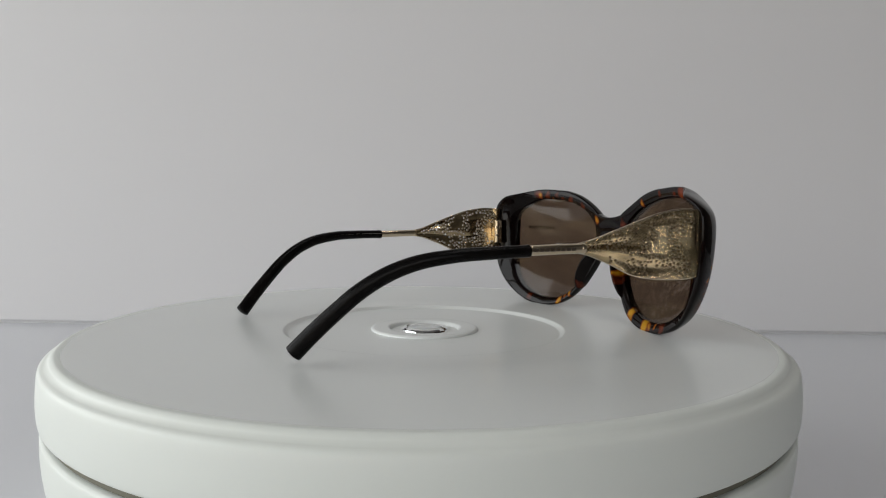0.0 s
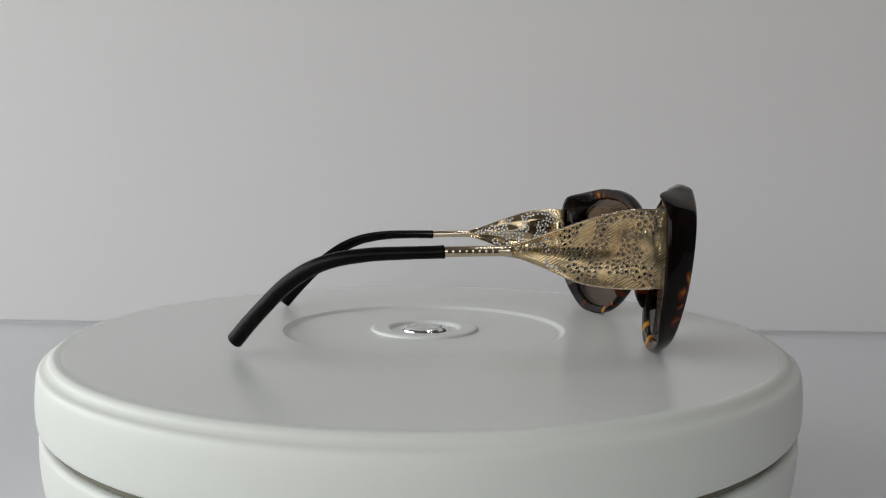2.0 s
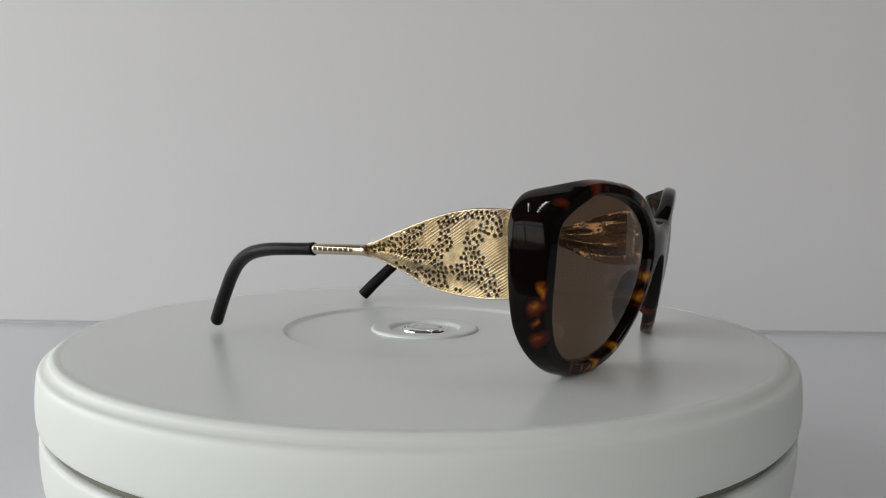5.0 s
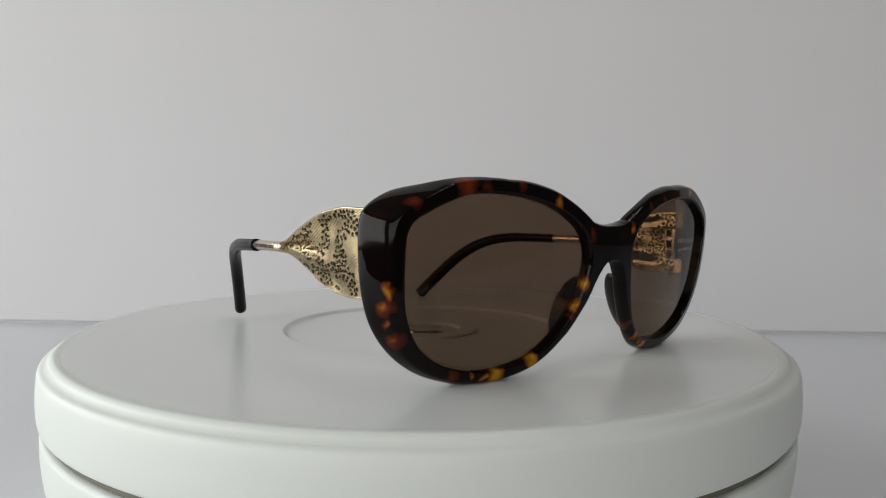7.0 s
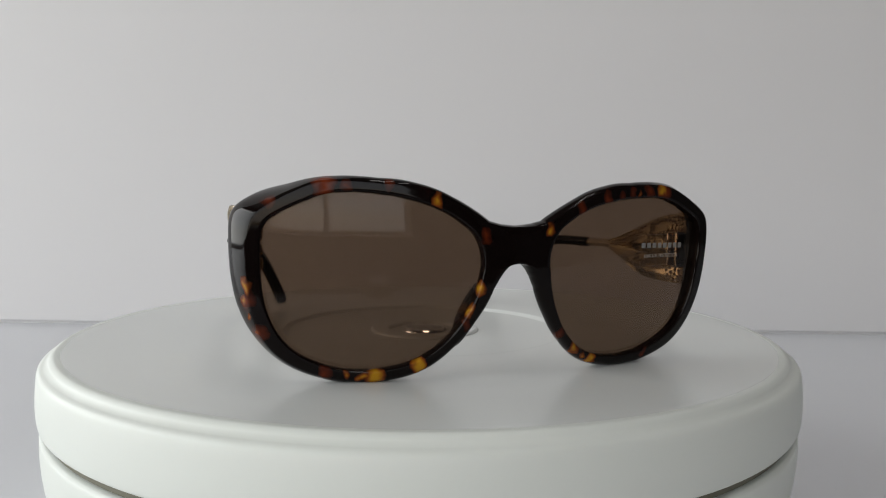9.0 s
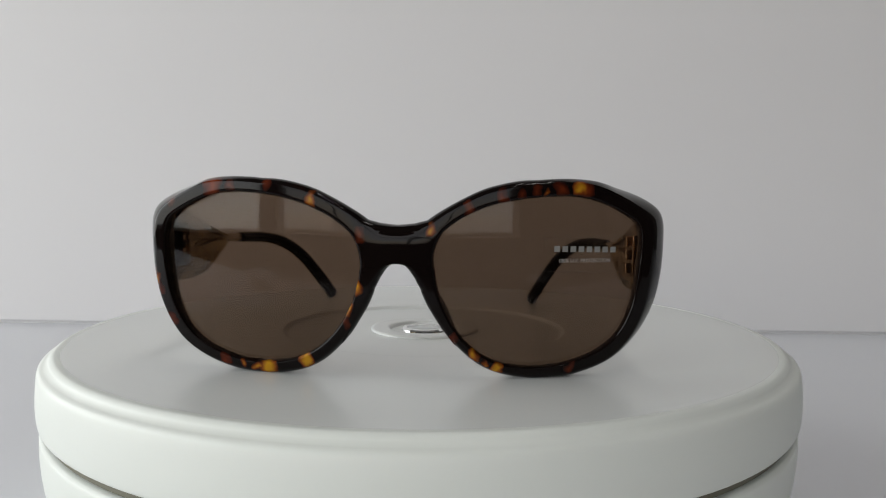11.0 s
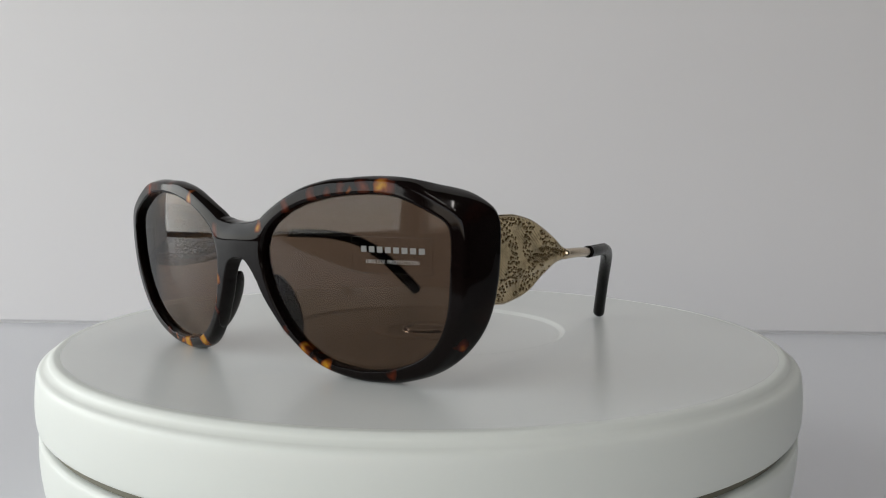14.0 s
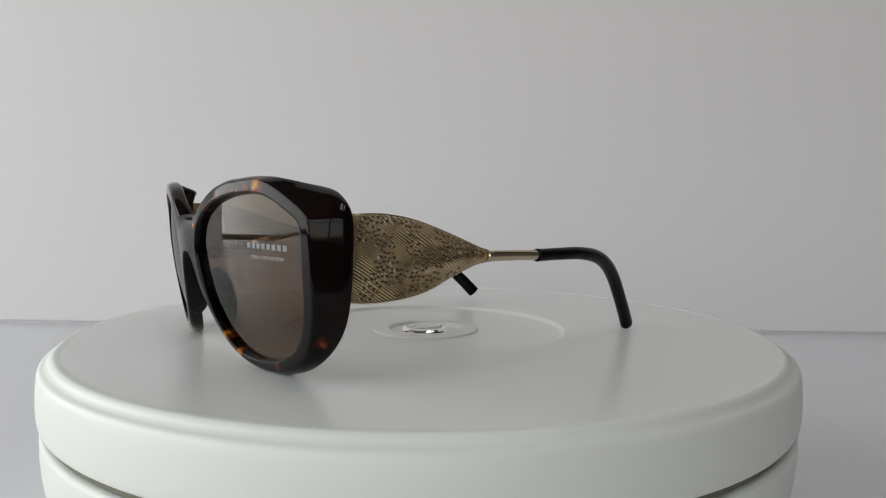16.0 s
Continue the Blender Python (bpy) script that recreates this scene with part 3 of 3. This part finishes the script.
def words_mesh(text, x0, x1, z, place_y):
    """Lettering laid on the lens, from x0 to x1, its foot at z."""
    curve = bpy.data.curves.new("lettering", "FONT")
    curve.body = text
    ob = new("lettering_source", curve)
    me = bpy.data.meshes.new_from_object(ob.evaluated_get(bpy.context.evaluated_depsgraph_get()))
    bpy.data.objects.remove(ob)
    co = np.array([v.co[:] for v in me.vertices])
    wide, k = co[:, 0].max() - co[:, 0].min(), co[:, 0].min()
    s = (x1 - x0) / wide
    for v in me.vertices:
        x, zz = x0 + (v.co.x - k) * s, z + v.co.y * s * 1.05
        v.co = Vector((x, place_y(x, zz) - 0.03, zz)) * MM
    me.materials.append(PRINT)
    return me


def strip_bm(x0, x1, z0, z1, surface, lift):
    bm = bmesh.new()
    cols = []
    for k in range(5):
        x = x0 + (x1 - x0) * k / 4
        cols.append([bm.verts.new(Vector((x, surface(x, z) - d, z)) * MM) for z in (z0, z1) for d in (lift, 0.0)])
    for p, q in zip(cols, cols[1:]):
        for i, j in ((0, 2), (2, 3), (3, 1), (1, 0)):
            bm.faces.new((p[i], p[j], q[j], q[i]))
    bm.faces.new((cols[0][0], cols[0][1], cols[0][3], cols[0][2]))
    bm.faces.new((cols[-1][0], cols[-1][2], cols[-1][3], cols[-1][1]))
    return bm


def sunglasses():
    thing = tagged(new("sunglasses"), "tortoiseshell sunglasses with brown lenses and pierced gold temples", "sunglasses")
    front = part("front_frame", frame_front(), TORTOISE, thing, "polished dark tortoiseshell acetate front")
    sub = front.modifiers.new("rounding", "SUBSURF")
    sub.levels = sub.render_levels = 1
    for sign in (-1, 1):
        lens = part("lens", lens_bm(sign), LENS, thing, "brown tinted see-through lens")
        if sign > 0:
            # brand word as plain blocks, and the printed line under it
            for k in range(8):
                x = 39.7 + k * 2.11
                part("print_block", strip_bm(x, x + 1.45, 33.5 - 0.03 * k, 34.95 - 0.03 * k, lens_surface, 0.03), BLOCK_PRINT, lens, "pale grey printed block", smooth=False)
            for x0, x1, z0, z1 in ((37.2, 57.6, 28.35, 28.42), (37.2, 57.6, 37.18, 37.25), (37.1, 37.17, 28.35, 37.25), (57.6, 57.67, 28.35, 37.25)):
                part("film_edge", strip_bm(x0, x1, z0, z1, lens_surface, 0.02), FILM, lens, "faint edge of a clear film", smooth=False)
            part("lettering", words_mesh("100% U.V. PROTECTION", 41.0, 54.5, 30.75, lens_surface), PRINT, lens, "pale grey printed line of capitals")
        # moulded nose pad behind the rim
        bm = bmesh.new()
        bmesh.ops.create_uvsphere(bm, u_segments=24, v_segments=14, radius=1.0)
        for v in bm.verts:
            v.co = Vector((v.co.x * 1.3, v.co.y * 4.2, v.co.z * 9.6))
        m = Matrix.Translation((sign * 11.4, -14.6, 17.0)) @ Euler((radians(8), radians(sign * -24), radians(sign * -12))).to_matrix().to_4x4()
        for v in bm.verts:
            v.co = (m @ v.co) * MM
        part("nose_pad", bm, TORTOISE, thing, "moulded tortoiseshell nose pad")
        temple = new("temple")
        temple.parent = thing
        temple.location = (SPLAY[sign] * MM, 0, DROP[sign] * MM)
        tagged(temple, "gold temple with lace-pierced plate and black leather end")
        part("temple_plate", temple_plate(sign), None, temple, "pale gold ribbed plate pierced like lace")
        # corded edges along the plate
        rows = smooth_rows(PLATE, 11)
        for which, v in ((1, 1.0), (2, -1.0)):
            cord = [(sign * (plate_x(r[0], v) - 0.3), r[0], r[which], 0.26 + 0.12 * (k % 2), 0.26 + 0.12 * (k % 2)) for k, r in enumerate(rows)]
            part("corded_edge", sweep(cord, 10), GOLD, temple, "twisted gold edge")
        part("tube", sweep([(sign * 67.2, 41.6, 32.6, 1.35, 1.35), (sign * 67.2, 42.6, 32.6, 1.5, 1.5), (sign * 67.0, 50.0, 32.5, 1.5, 1.5), (sign * 66.9, 60.6, 32.2, 1.5, 1.5)], 28), GOLD, temple, "polished gold tube")
        part("collar", sweep([(sign * 67.2, 41.4, 32.6, 1.6, 1.6), (sign * 67.2, 42.3, 32.6, 1.6, 1.6)], 28), GOLD, temple)
        for k in range(8 if sign < 0 else 0):
            y = 45.0 + k * 1.80
            out = 68.68 - 0.0165 * (y - 43.0)
            part("engraved_mark", box_bm(sign * (out - 0.2), sign * (out + 0.06), y, y + 1.25, 32.05 - 0.015 * k, 33.0 - 0.015 * k), ENGRAVED, temple, smooth=False).scale = (MM, MM, MM)
        arm = [(sign * r[0], r[1], r[2], r[3] * 1.07, r[4] * 1.07) for r in arm_rows(sign, 5)]
        sleeve = part("temple_tip", sweep(arm, 24, 5, 0.22), LEATHER, temple, "black stitched leather temple end")
        seam = [(sign * (r[0] - 0.1), r[1] + 0.0, r[2], r[4]) for r in arm_rows(sign, 14)]
        bm = bmesh.new()
        for a, b in zip(seam[2::2], seam[3::2]):
            pa, pb = Vector(a[:3]), Vector(b[:3])
            d = (pb - pa).normalized()
            up = d.cross(Vector((0, 0, 1))).normalized().cross(d)
            out = Vector((sign, 0, 0))
            mid = (pa + pb) / 2 + up * (a[3] * 1.07 - 0.04) + out * 0.5
            bmesh.ops.create_cube(bm, size=1.0, matrix=Matrix.Translation(mid * MM) @ d.to_track_quat("Y", "Z").to_matrix().to_4x4() @ Matrix.Diagonal((0.22 * MM, (pb - pa).length * 0.75 * MM, 0.16 * MM, 1)))
        part("stitching", bm, THREAD, sleeve, "row of dark stitches", smooth=False)
        if sign > 0:
            # small worn printing along the inner side, too small to read
            for k, r in enumerate(arm_rows(sign, 12)[4:52]):
                if k % 12 in (4, 9):
                    continue
                bm = box_bm(-0.08, 0.05, -0.30, 0.30, -0.26, 0.26)
                for v in bm.verts:
                    v.co = (v.co + Vector((r[0] - r[3], r[1], r[2] + 0.25))) * MM
                part("print_mark", bm, WORN_PRINT, sleeve, "tiny worn printed mark", smooth=False)
        hinge = part("hinge", box_bm(sign * 62.8 * MM, sign * 66.6 * MM, -1.2 * MM, 2.4 * MM, 27.5 * MM, 38.8 * MM, bevel=0.0005), GOLD, temple, "gold hinge block")
        for z in (29.5, 33.2, 37.0):
            bm = bmesh.new()
            bmesh.ops.create_cone(bm, cap_ends=True, segments=20, radius1=1.1 * MM, radius2=1.1 * MM, depth=2.6 * MM)
            for v in bm.verts:
                v.co += Vector((sign * 62.4, 1.8, z)) * MM
            part("knuckle", bm, GOLD, hinge)
    return thing


SUNGLASSES = sunglasses()
LIFT = 0.0   # the rim's foot already lies on the platter


def glasses_pose(t):
    a = turn_at(t)
    spot = Matrix.Rotation(radians(a), 4, "Z") @ MID
    return pose(spot.x, spot.y, LIFT, rz=a + HEADING)


def motions():
    times = [k * 0.25 for k in range(65)]
    walk(PLATTER, [(t, pose(0, 0, -TABLE_Z, rz=turn_at(t))) for t in times])
    walk(SUNGLASSES, [(t, glasses_pose(t)) for t in times])


motions()
